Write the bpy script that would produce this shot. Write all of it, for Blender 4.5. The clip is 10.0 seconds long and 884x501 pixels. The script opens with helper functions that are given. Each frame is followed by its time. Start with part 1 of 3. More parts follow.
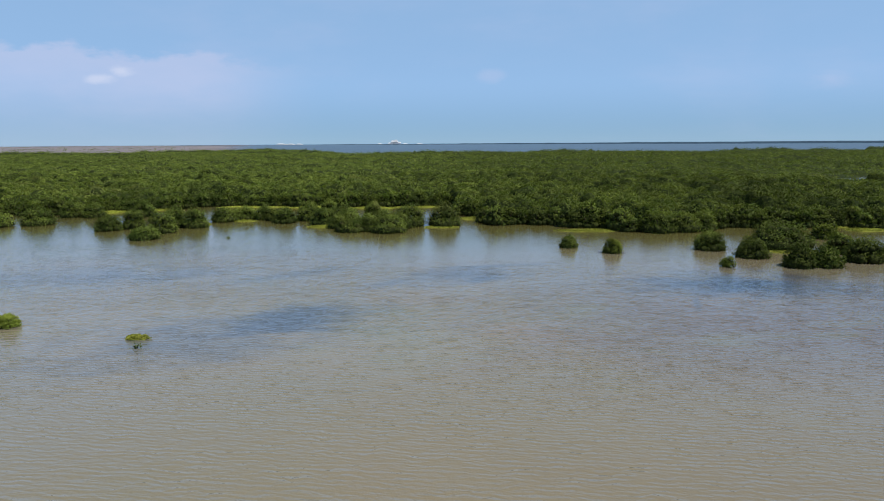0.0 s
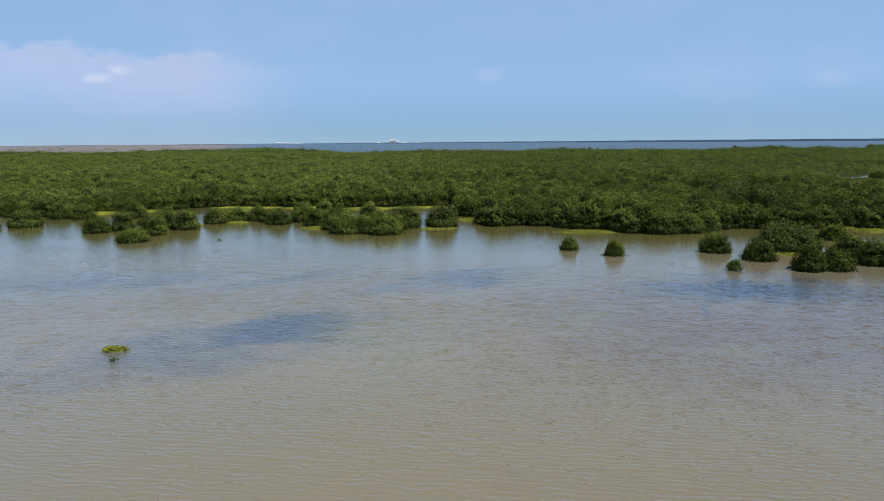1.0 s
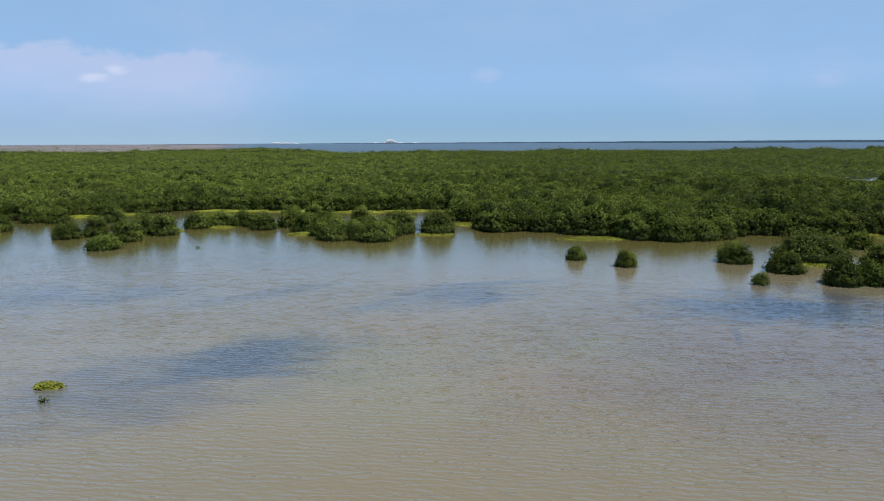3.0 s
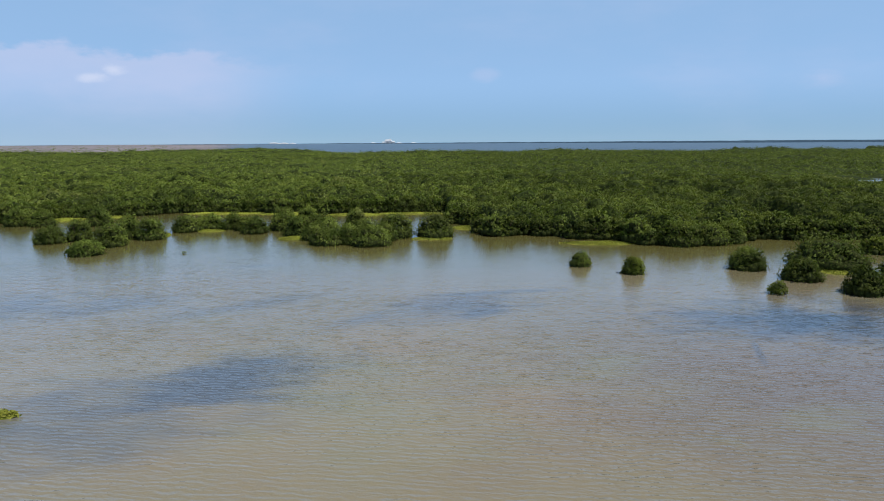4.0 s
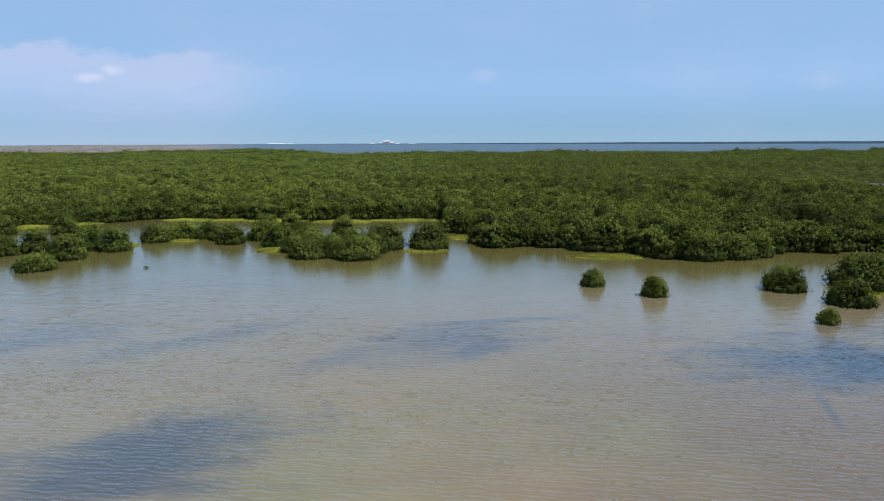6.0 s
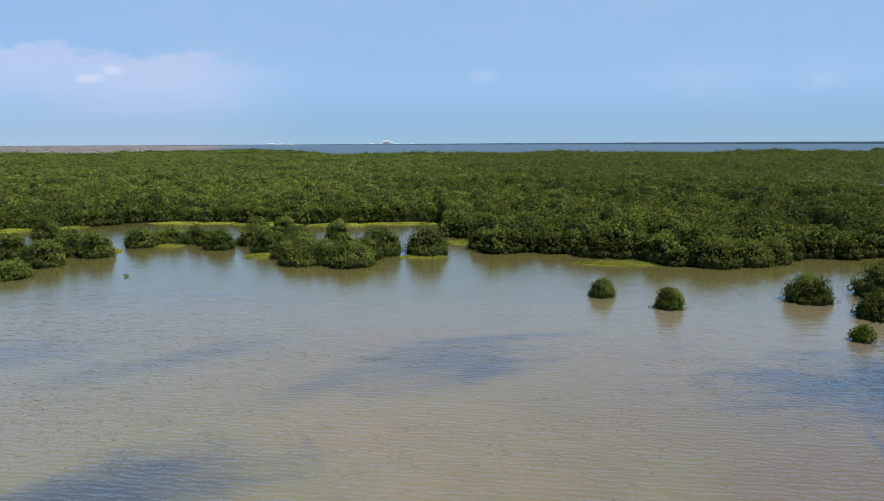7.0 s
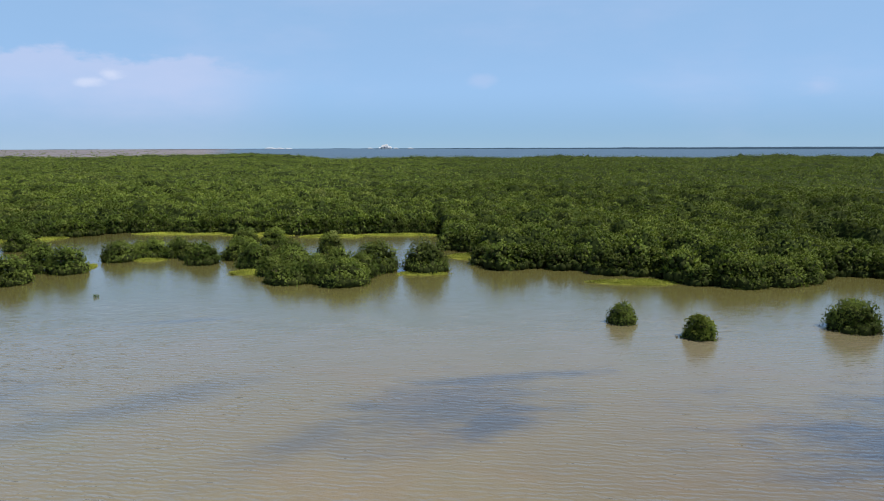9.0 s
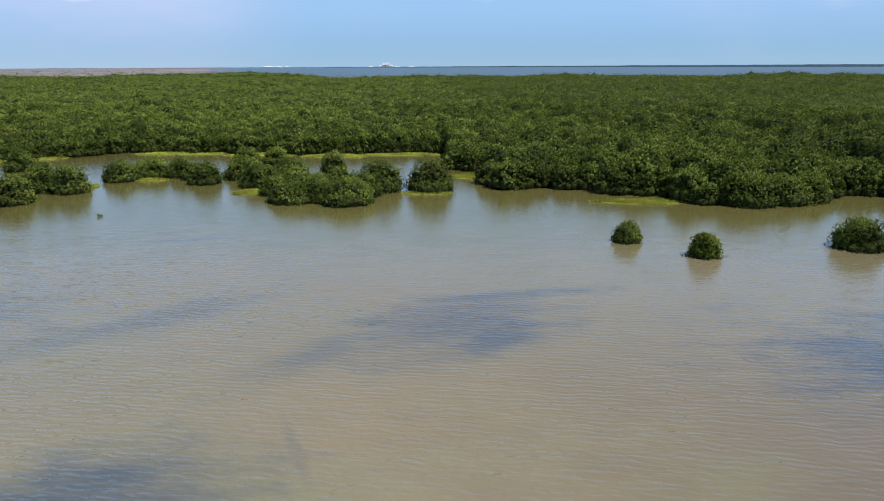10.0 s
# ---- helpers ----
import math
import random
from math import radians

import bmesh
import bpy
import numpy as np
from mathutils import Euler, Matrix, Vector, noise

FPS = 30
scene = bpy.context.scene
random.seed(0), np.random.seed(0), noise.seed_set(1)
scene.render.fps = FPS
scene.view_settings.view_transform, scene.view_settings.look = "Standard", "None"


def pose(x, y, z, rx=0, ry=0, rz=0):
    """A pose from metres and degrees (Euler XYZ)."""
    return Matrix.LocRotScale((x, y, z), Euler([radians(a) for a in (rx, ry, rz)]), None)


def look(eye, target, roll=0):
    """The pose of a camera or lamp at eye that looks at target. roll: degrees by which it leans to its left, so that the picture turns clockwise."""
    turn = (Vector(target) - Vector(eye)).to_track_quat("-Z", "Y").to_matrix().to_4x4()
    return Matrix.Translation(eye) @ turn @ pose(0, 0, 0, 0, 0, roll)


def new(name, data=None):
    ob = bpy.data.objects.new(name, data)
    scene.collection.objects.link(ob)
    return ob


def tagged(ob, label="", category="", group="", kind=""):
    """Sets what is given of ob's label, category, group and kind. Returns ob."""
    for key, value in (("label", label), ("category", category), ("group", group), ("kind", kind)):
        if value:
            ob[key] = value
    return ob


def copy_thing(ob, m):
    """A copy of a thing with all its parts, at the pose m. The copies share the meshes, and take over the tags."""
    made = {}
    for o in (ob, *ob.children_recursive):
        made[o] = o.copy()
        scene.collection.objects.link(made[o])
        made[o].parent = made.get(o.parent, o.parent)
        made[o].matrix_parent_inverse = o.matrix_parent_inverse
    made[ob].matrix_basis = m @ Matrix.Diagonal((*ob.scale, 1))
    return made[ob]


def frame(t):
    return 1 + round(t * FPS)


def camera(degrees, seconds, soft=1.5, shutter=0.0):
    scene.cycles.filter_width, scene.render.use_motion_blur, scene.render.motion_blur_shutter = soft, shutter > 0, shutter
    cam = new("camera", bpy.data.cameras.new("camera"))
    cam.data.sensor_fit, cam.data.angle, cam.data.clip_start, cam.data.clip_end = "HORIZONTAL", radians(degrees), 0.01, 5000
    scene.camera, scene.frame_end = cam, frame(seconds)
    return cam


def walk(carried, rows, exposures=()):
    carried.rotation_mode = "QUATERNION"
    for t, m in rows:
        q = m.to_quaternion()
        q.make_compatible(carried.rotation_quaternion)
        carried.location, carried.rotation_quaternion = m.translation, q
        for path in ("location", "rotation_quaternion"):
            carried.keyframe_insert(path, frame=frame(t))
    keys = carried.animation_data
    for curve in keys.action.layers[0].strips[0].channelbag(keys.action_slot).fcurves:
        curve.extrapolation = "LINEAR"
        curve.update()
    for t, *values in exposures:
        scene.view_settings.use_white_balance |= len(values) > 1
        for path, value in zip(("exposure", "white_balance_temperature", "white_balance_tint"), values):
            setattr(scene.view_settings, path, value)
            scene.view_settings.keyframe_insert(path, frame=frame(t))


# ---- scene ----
cam = camera(68.0, 10.0, soft=1.0)
PATH = [
    (0, (1.702, 11.323, 21.217), (1.627, 13.294, 20.887), -0.4),
    (0.5, (1.767, 13.115, 21.246), (1.694, 15.086, 20.914), -0.5),
    (1, (1.912, 15.359, 21.307), (1.841, 17.329, 20.973), -0.5),
    (1.5, (1.969, 17.522, 21.305), (1.899, 19.493, 20.97), -0.4),
    (2, (1.984, 20.045, 21.282), (1.915, 22.016, 20.948), -0.5),
    (2.5, (1.911, 23.01, 21.194), (1.845, 24.981, 20.861), -0.4),
    (4, (1.838, 31.606, 21.322), (1.78, 33.577, 20.989), -0.4),
    (4.5, (1.992, 35.01, 21.36), (1.935, 36.981, 21.03), -0.3),
    (5, (2.167, 38.5, 21.433), (2.109, 40.472, 21.1), -0.3),
    (5.5, (2.221, 42.13, 21.479), (2.167, 44.102, 21.147), -0.3),
    (7, (2.219, 52.281, 21.454), (2.167, 54.253, 21.124), -0.3),
    (7.5, (2.06, 55.77, 21.505), (2.013, 57.743, 21.177), -0.3),
    (8, (2.033, 58.546, 21.919), (1.992, 60.519, 21.595), -0.3),
    (8.5, (1.854, 60.757, 22.077), (1.811, 62.73, 21.754), -0.3),
    (9, (1.636, 61.932, 21.958), (1.588, 63.906, 21.641), -0.2),
    (9.5, (1.403, 62.433, 21.715), (1.35, 64.385, 21.283), -0.3),
    (10, (1.311, 62.27, 21.455), (1.256, 64.193, 20.906), -0.3),
]
walk(cam, [(t, look(eye, target, roll)) for t, eye, target, roll in PATH],
     exposures=((0.0, -0.02), (2.5, 0.0), (5.5, 0.05), (8.0, 0.08), (9.5, 0.10), (10.0, 0.15)))
# ---- light ----
SUN_AZ, SUN_EL = 108.0, 64.0          # degrees clockwise from +y, and above the horizon
sun_data = bpy.data.lights.new("sun", "SUN")
sun_data.energy, sun_data.angle, sun_data.color = 4.1, radians(0.53), (1.0, 0.965, 0.91)
sun = new("sun", sun_data)
sun_way = Vector((math.sin(radians(SUN_AZ)) * math.cos(radians(SUN_EL)),
                  math.cos(radians(SUN_AZ)) * math.cos(radians(SUN_EL)), math.sin(radians(SUN_EL))))
sun.matrix_world = look(sun_way * 300, (0, 0, 0))


class Nodes:
    """Short hand for building node trees."""

    def __init__(self, tree):
        self.t = tree

    def add(self, kind, **sets):
        n = self.t.nodes.new("ShaderNode" + kind)
        for k, v in sets.items():
            if k == "operation":
                n.operation = v
            elif k == "blend":
                n.blend_type = v
            elif k == "dims":
                n.noise_dimensions = v
            elif k == "dtype":
                n.data_type = v
        return n

    def put(self, socket, value):
        if isinstance(value, bpy.types.NodeSocket):
            self.t.links.new(value, socket)
        elif value is not None:
            socket.default_value = value

    def math(self, op, a, b=None, c=None, clamp=False):
        n = self.add("Math", operation=op)
        n.use_clamp = clamp
        for i, v in enumerate((a, b, c)):
            self.put(n.inputs[i], v)
        return n.outputs[0]

    def vec(self, op, a, b=None):
        n = self.add("VectorMath", operation=op)
        self.put(n.inputs[0], a)
        self.put(n.inputs[1], b)
        return n.outputs["Value"] if op in ("LENGTH", "DOT_PRODUCT") else n.outputs[0]

    def noise(self, at, scale, detail=3.0, rough=0.5):
        n = self.add("TexNoise")
        self.put(n.inputs["Vector"], at)
        n.inputs["Scale"].default_value, n.inputs["Detail"].default_value = scale, detail
        n.inputs["Roughness"].default_value = rough
        return n.outputs["Fac"]

    def ramp(self, v, lo, hi, a=0.0, b=1.0):
        n = self.add("MapRange")
        n.interpolation_type = "SMOOTHSTEP"
        self.put(n.inputs[0], v)
        for i, x in enumerate((lo, hi, a, b)):
            self.put(n.inputs[i + 1], x)
        return n.outputs[0]

    def mix(self, f, a, b, blend="MIX"):
        n = self.add("Mix", dtype="RGBA", blend=blend)
        self.put(n.inputs["Factor"], f)
        for sock, v in ((n.inputs[6], a), (n.inputs[7], b)):
            self.put(sock, v if isinstance(v, bpy.types.NodeSocket) else (*v, 1.0))
        return n.outputs[2]

    def xyz(self, v):
        n = self.add("SeparateXYZ")
        self.put(n.inputs[0], v)
        return n.outputs

    def join(self, x, y, z):
        n = self.add("CombineXYZ")
        for i, v in enumerate((x, y, z)):
            self.put(n.inputs[i], v)
        return n.outputs[0]


def build_world():
    world = bpy.data.worlds.new("world")
    scene.world = world
    world.use_nodes = True
    n = Nodes(world.node_tree)
    sky = n.add("TexSky")
    sky.sky_type, sky.sun_disc = "NISHITA", False
    sky.sun_elevation, sky.sun_rotation = radians(SUN_EL), radians(SUN_AZ)
    sky.altitude, sky.air_density, sky.dust_density, sky.ozone_density = 0, 0.4, 0.0, 2.0
    way = n.add("TexCoord").outputs["Generated"]
    x, y, z = n.xyz(way)
    ahead = n.math("MAXIMUM", y, 0.05)
    u, v = n.math("DIVIDE", x, ahead), n.math("DIVIDE", z, ahead)
    flat = n.join(u, n.math("MULTIPLY", v, 2.4), 0.0)

    def puff(u0, v0, ru, rv, soft, scale, rag=1.3):
        d = n.vec("LENGTH", n.join(n.math("DIVIDE", n.math("SUBTRACT", u, u0), ru), n.math("DIVIDE", n.math("SUBTRACT", v, v0), rv), 0.0))
        wob = n.math("MULTIPLY", n.math("SUBTRACT", n.noise(flat, scale, 5.0, 0.6), 0.5), rag)
        return n.ramp(n.math("ADD", d, wob), 1.0, soft)

    rim = n.math("ADD", n.math("MULTIPLY_ADD", n.math("ADD", u, 0.675), -0.10, 0.158), n.math("MULTIPLY", n.math("SUBTRACT", n.noise(flat, 11.0, 5.0, 0.55), 0.5), 0.075))
    below = n.math("SUBTRACT", rim, v)
    bank = n.math("MULTIPLY", n.ramp(below, 0.0, 0.016), n.math("MULTIPLY", n.ramp(below, 0.01, 0.13, 0.46, 0.14), n.ramp(u, -0.20, -0.44)))
    wisp = n.math("MULTIPLY", n.math("MAXIMUM", puff(-0.555, 0.097, 0.034, 0.010, 0.1, 26.0, 1.2), puff(-0.520, 0.107, 0.026, 0.011, 0.1, 30.0, 1.2)), 0.45)
    small = n.math("MULTIPLY", puff(0.035, 0.094, 0.030, 0.014, 0.1, 16.0), 0.22)
    other = n.math("MULTIPLY", puff(0.53, 0.085, 0.045, 0.018, 0.1, 16.0), 0.25)
    veil = n.math("MULTIPLY", n.ramp(n.noise(n.join(x, y, n.math("MULTIPLY", z, 3.0)), 2.2, 5.0, 0.6), 0.45, 0.8), 0.22)
    f = n.math("ADD", bank, n.math("ADD", n.math("ADD", small, other), veil), clamp=True)
    haze = n.mix(n.ramp(z, 0.0, 0.09), (2.45, 4.5, 6.9), (3.9, 6.45, 10.0))
    thin = n.ramp(z, 0.24, 0.60, 0.72, 0.08)
    colour = n.mix(f, n.mix(thin, sky.outputs[0], haze), (6.7, 6.9, 9.2))
    colour = n.mix(wisp, colour, (8.2, 8.6, 10.2))
    back = world.node_tree.nodes["Background"]
    n.put(back.inputs[0], colour)
    back.inputs[1].default_value = 0.092


build_world()

# ---- materials ----


def material(name, rough=0.8, spec=0.3):
    m = bpy.data.materials.new(name)
    m.use_nodes = True
    p = m.node_tree.nodes["Principled BSDF"]
    p.inputs["Roughness"].default_value, p.inputs["Specular IOR Level"].default_value = rough, spec
    return m, Nodes(m.node_tree), p


def water_material():
    m, n, p = material("lagoon_water", 0.10, 0.6)
    p.inputs["IOR"].default_value = 1.333
    p.inputs["Coat Weight"].default_value, p.inputs["Coat Roughness"].default_value, p.inputs["Coat IOR"].default_value = 0.72, 0.13, 1.333
    at = n.add("NewGeometry").outputs["Position"]
    x, y, z = n.xyz(at)
    warp = n.math("SUBTRACT", n.noise(at, 0.11, 5.0, 0.6), 0.5)
    streak = n.math("SUBTRACT", n.noise(n.join(n.math("MULTIPLY", x, 0.16), n.math("MULTIPLY", y, 0.5), 0.0), 1.0, 4.0, 0.6), 0.5)

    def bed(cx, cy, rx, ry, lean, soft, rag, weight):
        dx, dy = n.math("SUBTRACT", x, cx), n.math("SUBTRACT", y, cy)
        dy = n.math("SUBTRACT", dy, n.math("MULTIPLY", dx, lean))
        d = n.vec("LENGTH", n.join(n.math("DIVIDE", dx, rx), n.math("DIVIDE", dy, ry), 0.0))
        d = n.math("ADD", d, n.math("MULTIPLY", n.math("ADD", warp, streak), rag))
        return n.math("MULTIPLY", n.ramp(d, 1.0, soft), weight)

    # weed and wind streaks; reflected sky blue is put into their dark colour
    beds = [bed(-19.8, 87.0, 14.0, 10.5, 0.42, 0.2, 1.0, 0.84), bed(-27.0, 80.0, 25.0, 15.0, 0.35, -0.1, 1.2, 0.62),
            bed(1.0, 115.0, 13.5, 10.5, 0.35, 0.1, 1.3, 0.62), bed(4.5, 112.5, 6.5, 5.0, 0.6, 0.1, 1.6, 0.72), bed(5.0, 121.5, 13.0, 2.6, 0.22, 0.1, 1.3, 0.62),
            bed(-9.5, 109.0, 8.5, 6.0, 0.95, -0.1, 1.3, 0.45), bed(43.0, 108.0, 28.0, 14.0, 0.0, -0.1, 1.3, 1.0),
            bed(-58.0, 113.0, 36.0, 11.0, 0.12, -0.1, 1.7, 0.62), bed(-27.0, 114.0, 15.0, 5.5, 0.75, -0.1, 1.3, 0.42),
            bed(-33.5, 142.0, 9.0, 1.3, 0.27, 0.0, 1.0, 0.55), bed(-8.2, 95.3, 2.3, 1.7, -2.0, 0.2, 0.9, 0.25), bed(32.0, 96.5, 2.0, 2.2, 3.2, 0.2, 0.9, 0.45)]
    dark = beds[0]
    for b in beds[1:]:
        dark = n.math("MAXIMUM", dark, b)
    # turbid tan water in the open; darker olive mud and painted tree reflection shorewards
    broad = n.noise(at, 0.035, 4.0, 0.55)
    silt = n.mix(n.ramp(broad, 0.35, 0.65), (0.236, 0.214, 0.126), (0.268, 0.214, 0.130))
    silt = n.mix(n.math("MULTIPLY", n.ramp(streak, -0.15, 0.25), 0.3), silt, (0.214, 0.194, 0.140))
    out = n.math("ADD", y, n.math("MULTIPLY", n.math("ADD", warp, streak), 34.0))
    silt = n.mix(n.ramp(out, 80.0, 122.0), silt, (0.216, 0.184, 0.116))
    east = n.math("MULTIPLY", n.ramp(n.math("ADD", x, n.math("MULTIPLY", warp, 40.0)), -10.0, 34.0), n.ramp(out, 88.0, 128.0, 0.85, 0.0))
    silt = n.mix(east, silt, (0.152, 0.116, 0.086))
    rust = n.noise(n.join(n.math("MULTIPLY", x, 0.6), y, 5.0), 0.10, 4.0, 0.6)
    silt = n.mix(n.math("MULTIPLY", n.ramp(rust, 0.52, 0.70), 0.22), silt, (0.262, 0.180, 0.106))
    silt = n.mix(n.math("MULTIPLY", n.ramp(rust, 0.46, 0.30), 0.45), silt, (0.205, 0.200, 0.108))
    silt = n.mix(n.ramp(y, 82.0, 60.0, 0.0, 0.8), silt, (0.222, 0.190, 0.120))
    # westward tint: reflected sky put into the silt colour
    west = n.ramp(n.math("ADD", x, n.math("MULTIPLY", warp, 40.0)), 8.0, -38.0)
    silt = n.mix(n.math("MULTIPLY", west, 0.25), silt, (0.206, 0.202, 0.165))
    shore = n.ramp(n.math("ADD", y, n.math("MULTIPLY", n.math("ADD", warp, streak), 26.0)), 122.0, 160.0)
    silt = n.mix(n.math("MULTIPLY", shore, 0.94), silt, (0.130, 0.118, 0.034))
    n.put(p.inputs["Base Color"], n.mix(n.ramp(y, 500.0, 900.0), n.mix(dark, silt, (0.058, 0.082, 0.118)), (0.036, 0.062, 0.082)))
    n.put(p.inputs["Roughness"], n.ramp(y, 500.0, 1100.0, 0.17, 0.30))
    n.put(p.inputs["Coat Weight"], n.ramp(y, 400.0, 900.0, 0.72, 0.0))
    # ripples: crests run across, about half a metre apart, over longer swells and fine chop
    long = n.join(n.math("MULTIPLY", x, 0.36), n.math("ADD", y, n.math("MULTIPLY", x, 0.12)), 0.0)
    w1 = n.noise(long, 3.3, 1.0, 0.4)
    w2 = n.noise(n.join(n.math("MULTIPLY", x, 0.58), y, 0.0), 0.8, 3.0, 0.5)
    w3 = n.noise(at, 5.5, 1.0, 0.4)
    h = n.math("ADD", n.math("ADD", n.math("MULTIPLY", w1, 0.36), n.math("MULTIPLY", w2, 0.56)), n.math("MULTIPLY", w3, 0.09))
    phase = n.math("ADD", n.math("MULTIPLY", n.math("ADD", y, n.math("MULTIPLY", x, 0.08)), 10.5), n.math("MULTIPLY", n.noise(n.join(n.math("MULTIPLY", x, 0.8), y, 0.0), 0.55, 3.0, 0.55), 15.0))
    crest = n.math("MULTIPLY", n.math("SINE", phase, 0.0), n.ramp(n.noise(n.join(n.math("MULTIPLY", x, 0.35), y, 0.0), 0.8, 3.0, 0.6), 0.32, 0.68, 0.015, 0.10))
    h = n.math("ADD", h, crest)
    breeze = n.ramp(n.noise(n.join(n.math("MULTIPLY", x, 0.5), y, 0.0), 0.04, 3.0, 0.5), 0.3, 0.7, 0.55, 1.0)
    calm = n.math("ADD", n.math("ADD", n.ramp(n.math("ADD", y, n.math("MULTIPLY", west, -16.0)), 84.0, 140.0, 1.0, 0.22), n.math("MULTIPLY", n.ramp(y, 100.0, 150.0), n.math("MULTIPLY", west, 0.04))), n.ramp(y, 500.0, 1000.0, 0.0, 0.9))
    bump = n.add("Bump")
    bump.inputs["Distance"].default_value = 0.20
    n.put(bump.inputs["Strength"], n.math("MULTIPLY", breeze, calm))
    n.put(bump.inputs["Height"], h)
    n.put(p.inputs["Normal"], bump.outputs[0])
    n.put(p.inputs["Coat Normal"], bump.outputs[0])
    return m


def leaf_material(name, deep, fresh, dry, gloss=0.6):
    m, n, p = material(name, gloss, 0.06)
    at = n.add("NewGeometry")
    isle = at.outputs["Random Per Island"]
    patch = n.noise(at.outputs["Position"], 0.26, 3.0, 0.6)
    broad = n.noise(at.outputs["Position"], 0.035, 3.0, 0.55)
    c = n.mix(n.ramp(patch, 0.36, 0.64), deep, fresh)
    c = n.mix(n.math("MULTIPLY", n.ramp(broad, 0.58, 0.72), 0.55), c, dry)
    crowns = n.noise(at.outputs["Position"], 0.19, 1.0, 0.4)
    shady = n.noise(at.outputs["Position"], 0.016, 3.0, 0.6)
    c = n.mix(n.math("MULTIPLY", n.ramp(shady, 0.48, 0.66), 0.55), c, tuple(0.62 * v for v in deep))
    c = n.mix(n.math("MULTIPLY", n.ramp(isle, 0.9, 1.0), 0.5), c, dry)
    tone = n.math("MULTIPLY_ADD", isle, 0.40, 0.84)
    tone = n.math("MULTIPLY", tone, n.math("MULTIPLY_ADD", n.add("ObjectInfo").outputs["Random"], 0.3, 0.85))
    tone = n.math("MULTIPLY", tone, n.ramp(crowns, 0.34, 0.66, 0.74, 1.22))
    # leaf tone is scaled up from east to west
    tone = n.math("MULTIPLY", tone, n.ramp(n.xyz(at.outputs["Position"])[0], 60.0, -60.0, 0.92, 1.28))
    c = n.mix(1.0, c, n.join(tone, tone, tone), "MULTIPLY")
    n.put(p.inputs["Base Color"], c)
    t = n.add("BsdfTranslucent")
    n.put(t.inputs["Color"], n.mix(1.0, c, (0.42, 0.48, 0.30), "MULTIPLY"))
    mixer = n.add("AddShader")
    n.put(mixer.inputs[0], p.outputs[0])
    n.put(mixer.inputs[1], t.outputs[0])
    n.put(m.node_tree.nodes["Material Output"].inputs["Surface"], mixer.outputs[0])
    return m


def rough_material(name, a, b, scale, bump=0.2, rough=0.9):
    m, n, p = material(name, rough, 0.08)
    at = n.add("NewGeometry").outputs["Position"]
    f = n.noise(at, scale, 5.0, 0.6)
    g = n.noise(at, scale * 0.12, 3.0, 0.5)
    n.put(p.inputs["Base Color"], n.mix(n.ramp(n.math("ADD", f, n.math("MULTIPLY", n.math("SUBTRACT", g, 0.5), 0.8)), 0.3, 0.7), a, b))
    k = n.add("Bump")
    k.inputs["Strength"].default_value = bump
    n.put(k.inputs["Height"], f)
    n.put(p.inputs["Normal"], k.outputs[0])
    return m


WATER = water_material()
GREENS = ((0.048, 0.070, 0.013), (0.108, 0.134, 0.026), (0.126, 0.120, 0.046))
YOUNG = ((0.080, 0.108, 0.016), (0.145, 0.175, 0.028), (0.16, 0.155, 0.045))
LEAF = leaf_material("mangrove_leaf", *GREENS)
# inner mass of crowns and canopy: shade between the leaves put into darker colours
SHADED_TWIGS = rough_material("shaded_twigs_and_leaves", (0.022, 0.029, 0.008), (0.050, 0.060, 0.015), 3.2, 1.0)
SHADED_CANOPY = rough_material("shaded_inner_canopy", (0.014, 0.022, 0.005), (0.044, 0.060, 0.013), 1.3, 1.0)
LEAF_FRESH = leaf_material("young_leaf", *YOUNG)
LEAF_MAT = leaf_material("saltwort_leaf", (0.155, 0.170, 0.026), (0.225, 0.232, 0.040), (0.25, 0.215, 0.055), 0.7)
TURF = rough_material("saltwort_turf", (0.15, 0.165, 0.025), (0.25, 0.25, 0.04), 3.0, 0.5)
BARK = rough_material("grey_bark", (0.10, 0.075, 0.055), (0.20, 0.16, 0.12), 9.0, 0.6)
ROOT = rough_material("wet_root", (0.016, 0.014, 0.012), (0.04, 0.034, 0.028), 9.0, 0.4, 0.85)
MUD = rough_material("grey_mud", (0.045, 0.036, 0.022), (0.080, 0.064, 0.038), 0.6, 0.3)
FLAT = rough_material("salt_flat", (0.175, 0.158, 0.165), (0.262, 0.238, 0.245), 0.02, 0.1)
# skyline wood: the blue of distant haze is put into its base colour
HAZED_WOOD = rough_material("hazed_wood", (0.028, 0.054, 0.082), (0.042, 0.074, 0.104), 0.02, 0.1)
WHITE = rough_material("white_wall", (0.74, 0.74, 0.74), (0.82, 0.82, 0.81), 0.05, 0.05, 0.7)
SAND = rough_material("pale_sand", (0.50, 0.45, 0.38), (0.60, 0.55, 0.48), 0.02, 0.1)

# ---- mesh helpers ----
rng = np.random.default_rng(11)


